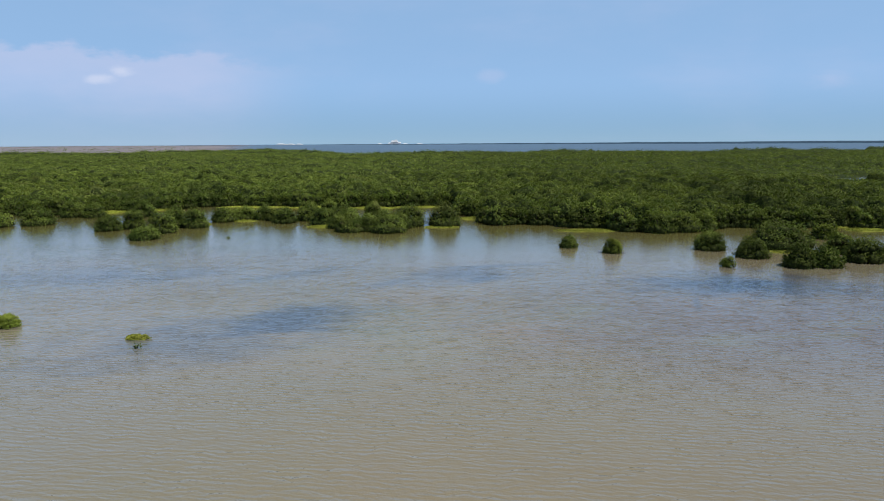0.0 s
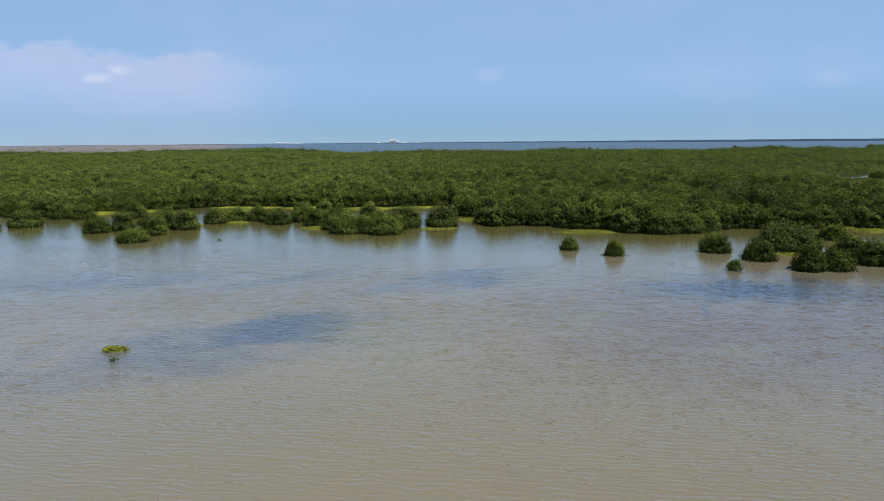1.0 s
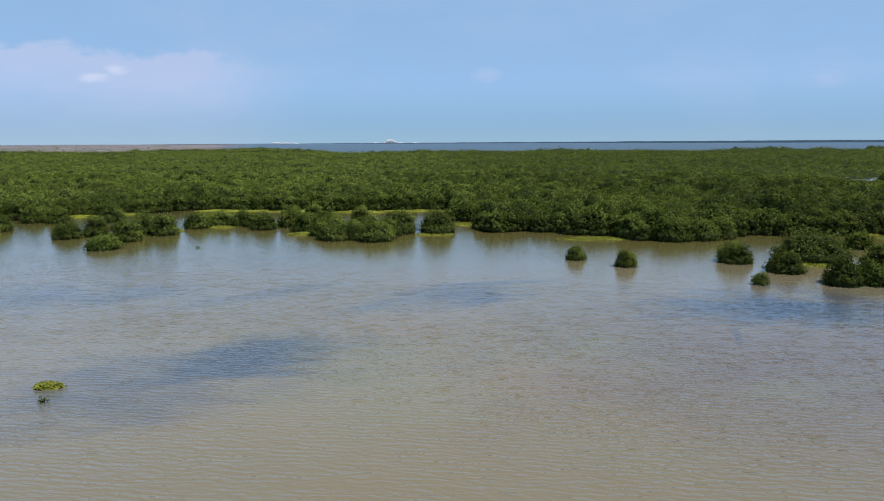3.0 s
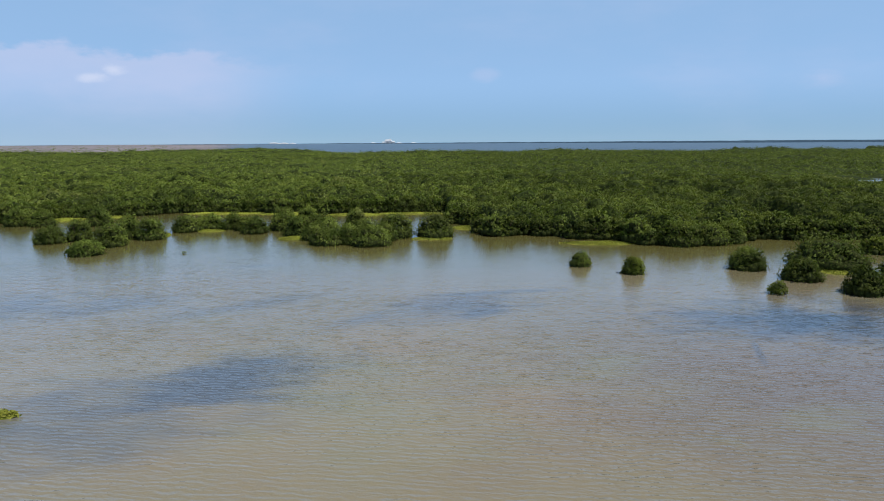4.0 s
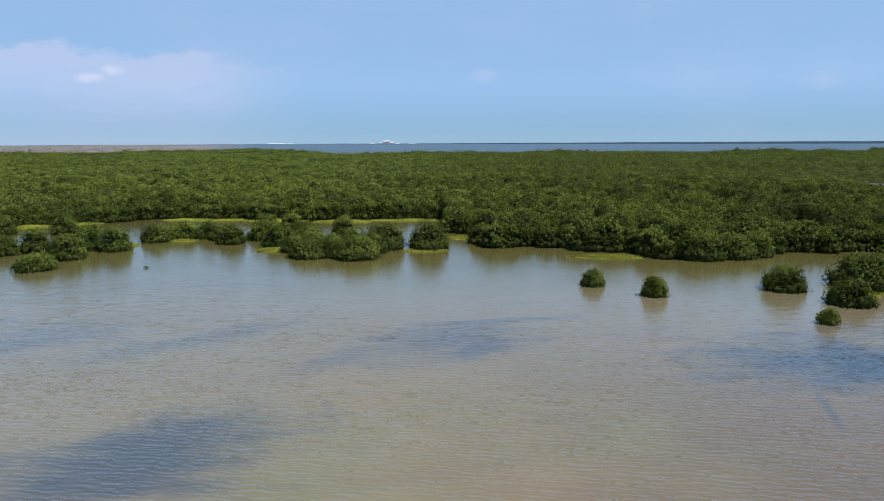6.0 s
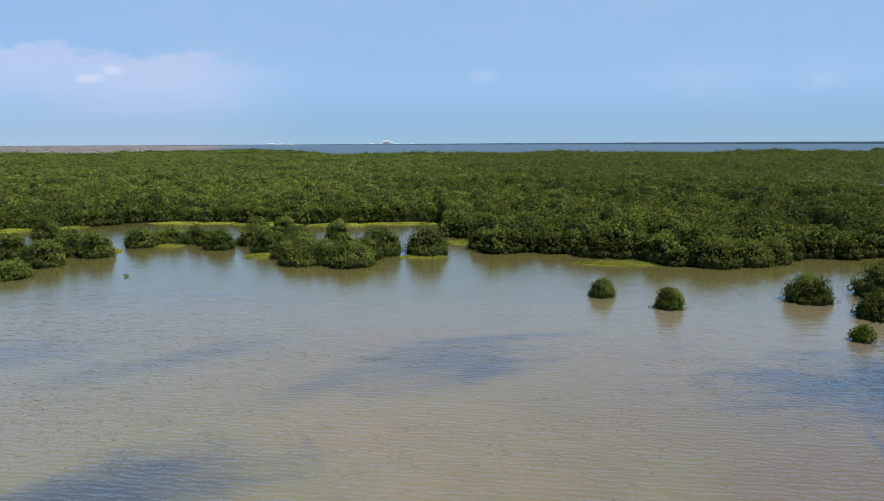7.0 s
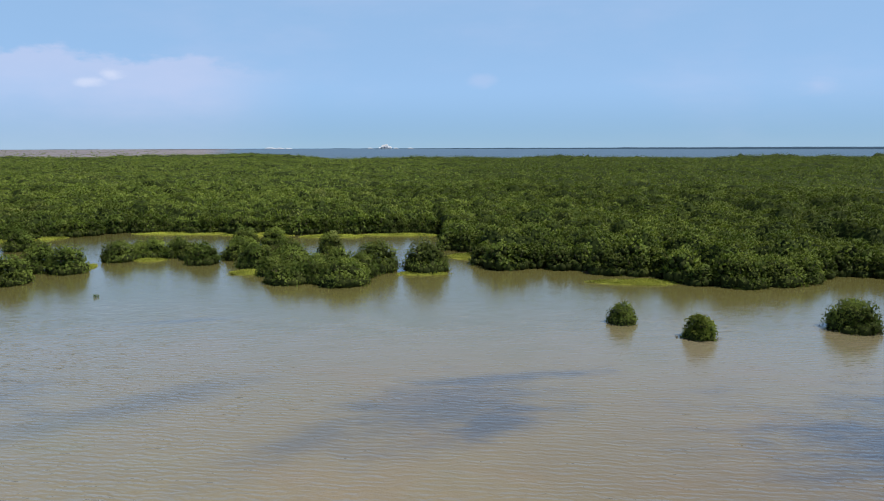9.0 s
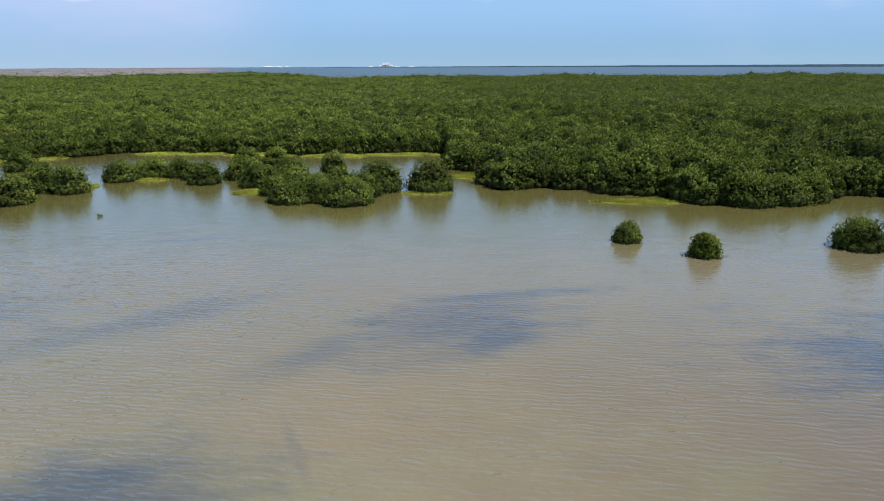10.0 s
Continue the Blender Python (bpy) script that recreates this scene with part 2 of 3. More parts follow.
def leafy(name, leaves, mats, shell=None, normals=None):
    """One mesh of loose four-cornered leaves, shape (n, 4, 3), over an inner shell: places and triangles.
    normals: how each leaf takes the light, as bent round its head of foliage."""
    n = len(leaves)
    if normals is not None:
        flat = np.cross(leaves[:, 0] - leaves[:, 2], leaves[:, 1] - leaves[:, 3])
        leaves = np.where(((flat * normals).sum(1) < 0)[:, None, None], leaves[:, ::-1], leaves)
    sv, st = shell if shell else (np.zeros((0, 3)), np.zeros((0, 3), int))
    me = bpy.data.meshes.new(name)
    me.vertices.add(n * 4 + len(sv))
    me.vertices.foreach_set("co", np.concatenate([leaves.reshape(-1, 3), sv]).astype(np.float32).ravel())
    me.loops.add(n * 4 + len(st) * 3)
    me.loops.foreach_set("vertex_index", np.concatenate([np.arange(n * 4), st.ravel() + n * 4]).astype(np.int32))
    me.polygons.add(n + len(st))
    me.polygons.foreach_set("loop_start", np.concatenate([np.arange(n) * 4, n * 4 + np.arange(len(st)) * 3]).astype(np.int32))
    for m in mats:
        me.materials.append(m)
    kind = np.concatenate([np.zeros(n), np.ones(len(st))]).astype(np.int32)
    me.polygons.foreach_set("material_index", kind)
    me.polygons.foreach_set("use_smooth", np.ones(len(kind), bool) if normals is not None else kind.astype(bool))
    me.update(calc_edges=True)
    if normals is not None:
        bent = np.zeros((n * 4 + len(sv)) * 3, np.float32)
        me.vertices.foreach_get("normal", bent)
        bent = bent.reshape(-1, 3)
        bent[:n * 4] = np.repeat(normals, 4, axis=0)
        me.normals_split_custom_set_from_vertices(bent)
    return me


def ball(divisions):
    bm = bmesh.new()
    bmesh.ops.create_icosphere(bm, subdivisions=divisions, radius=1.0)
    v, f = np.array([x.co for x in bm.verts]), np.array([[x.index for x in y.verts] for y in bm.faces])
    bm.free()
    return v, f


def shells(centres, radii, divisions, r, rough=0.10):
    """The same low ball at every place, stretched by its radii and a little uneven."""
    v, f = ball(divisions)
    k = len(centres)
    at = centres[:, None, :] + v[None] * radii[:, None, :] * (1 + r.normal(0, rough, (k, len(v), 1)))
    return at.reshape(-1, 3), (f[None] + (np.arange(k) * len(v))[:, None, None]).reshape(-1, 3)


def leaf_quads(at, normal, size, r):
    """Pointed leaf shapes centred at the places, facing roughly along the normals."""
    n = len(at)
    normal = normal / np.linalg.norm(normal, axis=1, keepdims=True)
    a = np.cross(normal, r.normal(size=(n, 3)))
    a /= np.linalg.norm(a, axis=1, keepdims=True) + 1e-9
    b = np.cross(normal, a)
    size = np.asarray(size).reshape(-1, 1) * np.ones((n, 1))
    w = size * r.uniform(0.45, 0.75, (n, 1))
    droop = normal * size * r.uniform(-0.25, 0.05, (n, 1))
    return np.stack([at + a * size, at + b * w + droop * 0.3, at - a * size + droop, at - b * w + droop * 0.3], axis=1)


def tufts(heart, out, size, bunch, r):
    """Tufts of pointed leaves that spread from each place, mostly outwards and up."""
    heart, out = np.repeat(heart, bunch, axis=0), np.repeat(out, bunch, axis=0)
    n = len(heart)
    size = (np.repeat(np.asarray(size), bunch) * r.uniform(0.65, 1.35, n))[:, None]
    axis = out * 0.65 + np.array((0, 0, 0.12)) + r.normal(0, 0.5, (n, 3))
    axis /= np.linalg.norm(axis, axis=1, keepdims=True)
    face = out * 0.7 + np.array((0.25, -0.15, 0.8)) + r.normal(0, 0.42, (n, 3))
    b = np.cross(face, axis)
    b /= np.linalg.norm(b, axis=1, keepdims=True) + 1e-9
    w = b * size * r.uniform(0.38, 0.60, (n, 1))
    foot = heart - axis * size * 0.35
    sag = np.array((0, 0, -1.0)) * size * r.uniform(0, 0.35, (n, 1))
    light = out * 0.85 + face / (np.linalg.norm(face, axis=1, keepdims=True) + 1e-9) * 0.55
    light /= np.linalg.norm(light, axis=1, keepdims=True) + 1e-9
    return np.stack([foot + axis * size * 2 + sag, foot + axis * size * 1.05 + w, foot, foot + axis * size * 1.05 - w], axis=1), light


def crown_points(blobs, share, sprays, r, low):
    """Places of leaf tufts and the ways they face, on a heap of ellipsoids (rows: centre, radii)."""
    k = r.choice(len(blobs), sprays, p=share)
    d = r.normal(size=(sprays, 3))
    d /= np.linalg.norm(d, axis=1, keepdims=True)
    d[:, 2] = np.where(d[:, 2] < -0.35, -d[:, 2], d[:, 2])
    at = blobs[k, :3] + d * blobs[k, 3:] * np.where(r.random((sprays, 1)) < 0.14, r.uniform(1.0, 1.22, (sprays, 1)), r.uniform(0.66, 1.04, (sprays, 1)))
    at[:, 2] = np.where(at[:, 2] < low, low + r.exponential(0.12, sprays), at[:, 2])
    return at, d


def crown_blobs(w, h, r, count):
    """A broad low dome of smaller heads of foliage."""
    rows = []
    for i in range(count):
        q = math.sqrt((i + 0.4) / count)
        ang = i * 2.399 + r.uniform(-0.5, 0.5)
        rad = w * r.uniform(0.17, 0.25) * (1.15 - 0.35 * q)
        reach = max(0.0, w * 0.5 - rad * 0.95) * q
        top = h * (1.0 - 0.32 * q ** 2) * r.uniform(0.80, 1.02)
        rz = min(max(rad * r.uniform(0.75, 1.05), top * 0.30), top * 0.55)
        rows.append((math.cos(ang) * reach, math.sin(ang) * reach, top - rz, rad, rad, rz))
        if top > 1.6 * rz and q > 0.5:
            rows.append((math.cos(ang) * reach * 1.04, math.sin(ang) * reach * 1.04, max(rz * 0.75, top * 0.28), rad * 1.02, rad * 1.02, max(rz * 0.8, top * 0.30)))
    ring = max(8, int(w * 1.9))
    for i in range(ring):   # the skirt of foliage that dips to the water
        ang = 2 * math.pi * (i + r.uniform(-0.3, 0.3)) / ring
        rad = w * r.uniform(0.15, 0.21)
        rows.append((math.cos(ang) * (w * 0.5 - rad * 0.9), math.sin(ang) * (w * 0.5 - rad * 0.9), h * r.uniform(0.04, 0.16), rad * 1.06, rad * 1.06, h * r.uniform(0.24, 0.34)))
    b = np.array(rows)
    area = (b[:, 3] * b[:, 4] + b[:, 3] * b[:, 5] * 2) ** 1.0
    return b, area / area.sum()


def tube(bm, path, radii, sides=5):
    rings = []
    for i, (p, rad) in enumerate(zip(path, radii)):
        d = (path[min(i + 1, len(path) - 1)] - path[max(i - 1, 0)]).normalized()
        e = d.orthogonal().normalized()
        f = d.cross(e)
        rings.append([bm.verts.new(p + (e * math.cos(2 * math.pi * j / sides) + f * math.sin(2 * math.pi * j / sides)) * rad) for j in range(sides)])
    for a, b in zip(rings, rings[1:]):
        for j in range(sides):
            bm.faces.new((a[j], a[(j + 1) % sides], b[(j + 1) % sides], b[j]))
    bm.faces.new(rings[-1])
    bm.faces.new(list(reversed(rings[0])))


def part(name, bm, mat, parent, label=""):
    me = bpy.data.meshes.new(name)
    bm.to_mesh(me)
    bm.free()
    me.materials.append(mat)
    ob = new(name, me)
    ob.parent = parent
    return tagged(ob, label)


BED = -0.35     # the lagoon's bottom


def stems(w, h, r, count):
    bm = bmesh.new()
    for i in range(count):
        ang = 2 * math.pi * i / count + r.uniform(-0.4, 0.4)
        foot, lean = r.uniform(0.03, 0.16) * w, r.uniform(0.14, 0.34) * w
        path = [Vector((math.cos(ang) * (foot + (lean - foot) * t ** 1.5), math.sin(ang) * (foot + (lean - foot) * t ** 1.5), BED - 0.15 + (h * 0.62 + 0.4) * t)) for t in (0, 0.2, 0.5, 0.8, 1)]
        rad = 0.022 * h * r.uniform(0.7, 1.2) + 0.02
        tube(bm, path, [rad * 1.6, rad, rad * 0.8, rad * 0.5, rad * 0.2])
        for k in range(2):
            t0 = path[2 + k]
            out = Vector((math.cos(ang + r.uniform(-1, 1)), math.sin(ang + r.uniform(-1, 1)), r.uniform(0.3, 0.9)))
            tube(bm, [t0, t0 + out * 0.04 * (w + 3), t0 + out * 0.075 * (w + 3) + Vector((0, 0, 0.04 * h))], [rad * 0.6, rad * 0.4, rad * 0.12], 5)
    return bm


def root_spikes(w, r, count, spread):
    """Breathing roots that stand up out of the water round the foot."""
    bm = bmesh.new()
    for i in range(count):
        ang, rad = r.uniform(0, 2 * math.pi), w * r.uniform(0.36, 0.36 + spread)
        at = Vector((math.cos(ang) * rad * 1.1, math.sin(ang) * rad * 0.6, BED - 0.1))
        up = Vector((r.uniform(-0.05, 0.05), r.uniform(-0.05, 0.05), -BED + 0.1 + r.uniform(0.05, 0.18)))
        tube(bm, [at, at + up * 0.6, at + up], [0.04, 0.03, 0.012], 4)
    return bm


def mangrove(name, x, y, w, h, seed, label, count=2200, leaf=0.17, group="", fresh=False, turn=0.0, roots=0, category="shrub"):
    r = np.random.default_rng(seed)
    thing = new(name)
    thing.matrix_world = pose(x, y, 0, 0, 0, turn)
    tagged(thing, label, category, group)
    part("trunk", stems(w, h, r, 3), BARK, thing)
    heads = int(np.clip(7 + w * 1.3, 7, 22))
    blobs, share = crown_blobs(w, h, r, heads)
    at, out = crown_points(blobs, share, count // 5, r, 0.05)
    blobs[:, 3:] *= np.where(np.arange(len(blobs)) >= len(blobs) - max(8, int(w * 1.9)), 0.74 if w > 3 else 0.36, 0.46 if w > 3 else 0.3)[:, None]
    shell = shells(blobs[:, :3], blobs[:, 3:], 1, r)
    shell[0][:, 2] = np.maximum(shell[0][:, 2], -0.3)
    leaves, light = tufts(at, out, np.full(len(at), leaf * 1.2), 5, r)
    crown = new("crown", leafy("crown", leaves, [LEAF_FRESH if fresh else LEAF, SHADED_TWIGS], shell, light))
    crown.parent = thing
    tagged(crown, "dense rounded heads of small leathery leaves")
    if roots:
        tagged(part("breathing_root", root_spikes(w, r, roots, 0.30), ROOT, thing, "dark wet breathing roots at the waterline"), kind="stuff")
    return thing


# ---- the large structure ----
SHORE = [(-420, 205), (-200, 200), (-138, 203), (-120, 203), (-109, 211), (-95, 219), (-81, 228), (-56, 226), (-37, 224), (-22, 226),
         (-3, 226), (-1, 200), (4, 196), (7, 179), (24, 177), (25, 171), (39, 172), (41, 164), (48, 164), (59, 169), (81, 172), (97, 170),
         (140, 164), (420, 175)]
SX, SY = np.array([p[0] for p in SHORE], float), np.array([p[1] for p in SHORE], float)


def off_pond(x, y):
    """Metres from the edge of the inner pond, less than nothing on it."""
    return (np.hypot((x - 264) / 80, (y - 340) / 50) - 1 + 0.10 * np.sin(x * 0.19 + y * 0.1)) * 45


def inland(x, y):
    """Metres behind the forest's front, less than nothing on the water; the inner pond is open water too."""
    x, y = np.asarray(x, float), np.asarray(y, float)
    front = np.interp(x, SX, SY) + 2.0 * np.sin(x * 0.21) * (np.abs(x) > 100) + 1.2 * np.sin(x * 0.5)
    u = x / np.maximum(y, 1)
    side = 1040 + 60 * np.sin(x * 0.011) + 25 * np.sin(x * 0.05) + np.exp(-np.logaddexp(0, (u + 0.235) / 0.02)) * (200 + 320 * np.exp(-np.logaddexp(0, (-0.40 - u) / 0.03)))
    return np.minimum(np.minimum(y - front, off_pond(x, y)), side - y)


def plain(x, y):
    """Metres inside the salt flat beyond the forest."""
    return np.minimum(-0.36 * y - x, y - 900)


def build_ground():
    xs = np.concatenate([[-5200, -4200, -3300, -2600, -2000, -1600], np.arange(-1300, -200, 25), np.arange(-200, 280, 5), np.arange(280, 1301, 25), [1800, 2600, 3600, 5200]])
    ys = np.concatenate([[-900, -300, 0, 40], np.arange(60, 130, 14), np.arange(130, 240, 4), np.arange(240, 420, 8), np.arange(420, 1800, 30), [1900, 2200, 2700, 3300, 4000, 4950]])
    gx, gy = np.meshgrid(xs, ys)
    d = inland(gx, gy)
    p = plain(gx, gy)
    z = np.clip((d - 2.6) * 0.16, BED, 0.22)
    z = np.maximum(z, np.clip(p * 0.02, BED, 0.5))
    z += np.where(z > BED, 0.05 * np.sin(gx * 0.7) * np.cos(gy * 0.6), 0)
    n, m = gx.shape
    v = np.stack([gx, gy, z], -1).reshape(-1, 3)
    i = np.arange(n * m).reshape(n, m)
    f = np.stack([i[:-1, :-1], i[:-1, 1:], i[1:, 1:], i[1:, :-1]], -1).reshape(-1, 4)
    me = bpy.data.meshes.new("ground")
    me.from_pydata(v.tolist(), [], f.tolist())
    me.materials.append(MUD)
    me.materials.append(FLAT)
    me.polygons.foreach_set("material_index", (p[:-1, :-1].ravel() > 20).astype(np.int32))
    me.polygons.foreach_set("use_smooth", np.ones(len(f), bool))
    tagged(new("ground", me), "grey-brown mud of the lagoon bed and the mangrove shore", "ground", kind="structure")


def build_water():
    bm = bmesh.new()
    bmesh.ops.create_grid(bm, x_segments=12, y_segments=12, size=1.0, matrix=Matrix.Translation((0, 2020, 0)) @ Matrix.Diagonal((5200, 2930, 1, 1)))
    ob = new("water", bpy.data.meshes.new("water"))
    bm.to_mesh(ob.data)
    bm.free()
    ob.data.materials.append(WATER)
    tagged(ob, "shallow murky tan lagoon water with wind ripples, weed beds and painted dark streaks", "water", kind="structure")


build_ground()
build_water()


def lumps(x, y, cell, seed):
    """Rounded swellings with creases between, 0 to 1, about two cells across."""
    table = np.random.default_rng(seed).random((128, 128))
    u, v = x / cell + 500, y / cell + 500
    i, j = np.floor(u).astype(int), np.floor(v).astype(int)
    fu, fv = u - i, v - j
    fu, fv = fu * fu * (3 - 2 * fu), fv * fv * (3 - 2 * fv)
    i, j, i1, j1 = i % 128, j % 128, (i + 1) % 128, (j + 1) % 128
    k = (table[i, j] * (1 - fu) + table[i1, j] * fu) * (1 - fv) + (table[i, j1] * (1 - fu) + table[i1, j1] * fu) * fv
    return np.minimum(np.abs(k - 0.5) * 2.6, 1.0)


def domes(x, y, cell, seed):
    """Rounded heads of differing size set side by side, 0 in the creases to 1 on top."""
    table = np.random.default_rng(seed).random((64, 64, 4))
    i, j = np.floor(x / cell).astype(int), np.floor(y / cell).astype(int)
    best = np.zeros(np.shape(x))
    for di in (-1, 0, 1):
        for dj in (-1, 0, 1):
            t = table[(i + di) % 64, (j + dj) % 64]
            dx, dy = x / cell - (i + di + 0.12 + 0.76 * t[..., 0]), y / cell - (j + dj + 0.12 + 0.76 * t[..., 1])
            reach = 0.62 + 0.42 * t[..., 2]
            best = np.maximum(best, np.sqrt(np.maximum(1 - (dx * dx + dy * dy) / reach ** 2, 0)) * (0.62 + 0.38 * t[..., 3]))
    return best


def canopy(x, y):
    """Height of the closed canopy: crowns of four to five metres, each of smaller heads, over slow swells."""
    h = 3.7 + 0.6 * np.sin(x * 0.045 + 1) * np.cos(y * 0.037) + 0.5 * np.sin(x * 0.11 + y * 0.05)
    h = h + 5.4 * (domes(x, y, 4.9, 1) - 0.66) + 1.0 * (domes(x, y, 1.8, 2) - 0.5) + 1.3 * (domes(x, y, 15.0, 7) - 0.55)
    h = h + 1.6 * np.maximum(lumps(x, y, 9.0, 4) - 0.72, 0) * 4
    far = np.clip((y - 850) / 100, 0, 1)
    h = h + far * 2.6 * np.maximum(domes(x, y, 22.0, 9) - 0.55, 0) * 2
    h = h * (1 + far * (-0.30 + 0.50 * np.clip(np.sin(x * 0.013 + 2.2) * np.cos(y * 0.02) + 0.1 * np.sin(x * 0.09), 0, 1)))
    grove = 4.5 * np.exp(-((x - 276) / 13) ** 2 - ((y - 570) / 14) ** 2) + 2.4 * np.exp(-((x - 240) / 34) ** 2 - ((y - 574) / 14) ** 2)
    h = np.maximum(h, 0.9) * np.clip(0.34 + off_pond(x, y) * 0.011, 0.34, 1)
    return h + grove * (0.4 + 0.6 * domes(x, y, 7.0, 8)) + far * 1.6 * np.exp(-((x / y - 0.46) / 0.05) ** 2)


def forest_mass(name, label, y0, y1, rows, du, sprays, bunch, leaf, keep_out, sink, seed):
    """The closed canopy: tufts of leaves over a rolling sheet with gap shade put into its dark colour; rows and columns
    widen with distance.
    """
    r = np.random.default_rng(seed)
    u = np.arange(-0.74, 0.74, du)
    ys = y0 * (y1 / y0) ** np.linspace(0, 1, rows)
    gu, gy = np.meshgrid(u, ys)
    gu, gy = gu + r.uniform(-0.3, 0.3, gu.shape) * du, gy * (1 + r.uniform(-0.3, 0.3, gu.shape) * math.log(y1 / y0) / rows)
    gx = gu * gy
    d = inland(gx, gy)
    edge = np.clip(0.45 + (d - keep_out) * 0.12, 0.3, 1)
    z = np.where(d > keep_out, np.maximum((canopy(gx, gy) - sink) * edge, 0.4), 0.02)
    n, m = gx.shape
    i = np.arange(n * m).reshape(n, m)
    f = np.stack([i[:-1, :-1], i[:-1, 1:], i[1:, 1:], i[1:, :-1]], -1).reshape(-1, 4)
    f = f[(d.ravel()[f] > keep_out).any(axis=1)]
    tri = np.concatenate([f[:, [0, 1, 2]], f[:, [0, 2, 3]]])
    used, tri = np.unique(tri, return_inverse=True)
    sheet = np.stack([gx, gy, z], -1).reshape(-1, 3)[used]
    # tufts, most of them on the swellings
    y = y0 * (y1 / y0) ** r.random(sprays * 2)
    x = y * r.uniform(-0.73, 0.73, len(y))
    h = canopy(x, y)
    d = inland(x, y)
    ok = (d > keep_out) & (r.random(len(y)) < 0.10 + 0.90 * domes(x, y, 4.9, 1))
    x, y, h, d = x[ok], y[ok], h[ok], d[ok]
    e = 0.7
    out = np.stack([(canopy(x - e, y) - canopy(x + e, y)) / (2 * e), (canopy(x, y - e) - canopy(x, y + e)) / (2 * e), np.ones(len(x))], 1)
    out /= np.linalg.norm(out, axis=1, keepdims=True)
    size = leaf * np.sqrt(y / y0)
    at = np.stack([x, y, h * np.clip(0.45 + (d - keep_out) * 0.12, 0.3, 1)], 1) + out * (size * r.uniform(-0.9, 0.5, len(x)))[:, None]
    at[:, 2] += r.exponential(0.15, len(x)) * (r.random(len(x)) < 0.3)
    leaves, light = tufts(at, out, size, bunch, r)
    ob = new(name, leafy(name, leaves, [LEAF, SHADED_CANOPY], (sheet, tri.reshape(-1, 3)), light))
    tagged(ob, label, "woodland", kind="stuff")


forest_mass("mangrove_woodland", "closed dark green mangrove canopy behind the shore", 162, 340, 230, 0.0036, 128000, 4, 0.25, 6.0, 0.55, 21)
forest_mass("far_mangrove_woodland", "far reach of low green mangrove canopy", 336, 1700, 250, 0.0050, 112000, 3, 0.36, 0.0, 1.3, 22)


# ---- mangroves at the front of the wood ----
def front_row():
    """Single trees along the shore, copied from a few grown ones."""
    grown = []
    for i in range(9):
        r = np.random.default_rng(300 + i)
        w, h = r.uniform(4.6, 6.4), r.uniform(3.9, 5.0)
        grown.append(mangrove("mangrove_tree", 0, 0, w, h, 300 + i, "bushy green mangrove tree at the edge of the wood", 1300, 0.24, "mangroves along the shore", category="tree"))
    r = np.random.default_rng(77)
    spots = []
    for depth, gap in ((1.2, 3.5), (4.6, 4.0)):
        x = -205.0
        while x < 190:
            step = gap * r.uniform(0.8, 1.25)
            x += step
            ys = np.arange(150, 240, 0.25)
            d = inland(np.full_like(ys, x), ys)
            hits = ys[d > depth]
            if len(hits):
                y = float(hits[0]) + r.uniform(-0.6, 0.6)
                spots.append((x, y))
    # steep stretches of the shore, where it runs away from the water
    for x, y0, y1 in ((-1.5, 200, 226), (5.5, 181, 195), (24.5, 173, 176), (38.0, 163.5, 172), (36.0, 166, 172)):
        for y in np.arange(y0 + 1.5, y1, 3.6):
            spots.append((x + 2.0, float(y)))
    for i, (x, y) in enumerate(spots):
        src = grown[i % 9]
        k = r.uniform(0.82, 1.15)
        m = pose(x, y, 0.12, 0, 0, r.uniform(0, 360)) @ Matrix.Diagonal((k, k, k * r.uniform(0.9, 1.1), 1))
        if i < 9:
            src.matrix_basis = m
        else:
            copy_thing(src, m)


front_row()

# ---- shrubs standing in the lagoon: x, front y, width, height, leaves, fresh, roots ----
ALONE = "round green mangrove shrub standing alone in shallow water"
for i, (x, y, w, h, count, fresh, roots, label) in enumerate((
        (22.2, 140.5, 3.9, 2.75, 2600, False, 14, "small dark green mangrove shrub standing alone in the water"),
        (29.5, 134.0, 3.85, 3.15, 3000, True, 120, "round fresh green mangrove shrub with a ring of dark roots"),
        (49.1, 136.6, 6.3, 4.0, 4600, False, 130, "broad dark green mangrove shrub alone in the water"),
        (45.7, 120.4, 2.6, 1.9, 1000, True, 6, "small sparse green mangrove sapling in the water"),
        (-52.3, 82.8, 2.7, 1.7, 2000, True, 10, "low bright green shrub alone in the water"))):
    mangrove("mangrove_shrub", x, y + w * 0.42, w, h, 500 + i, label, int(count * 2.8), 0.092, "shrubs alone in the lagoon", fresh, roots=roots)

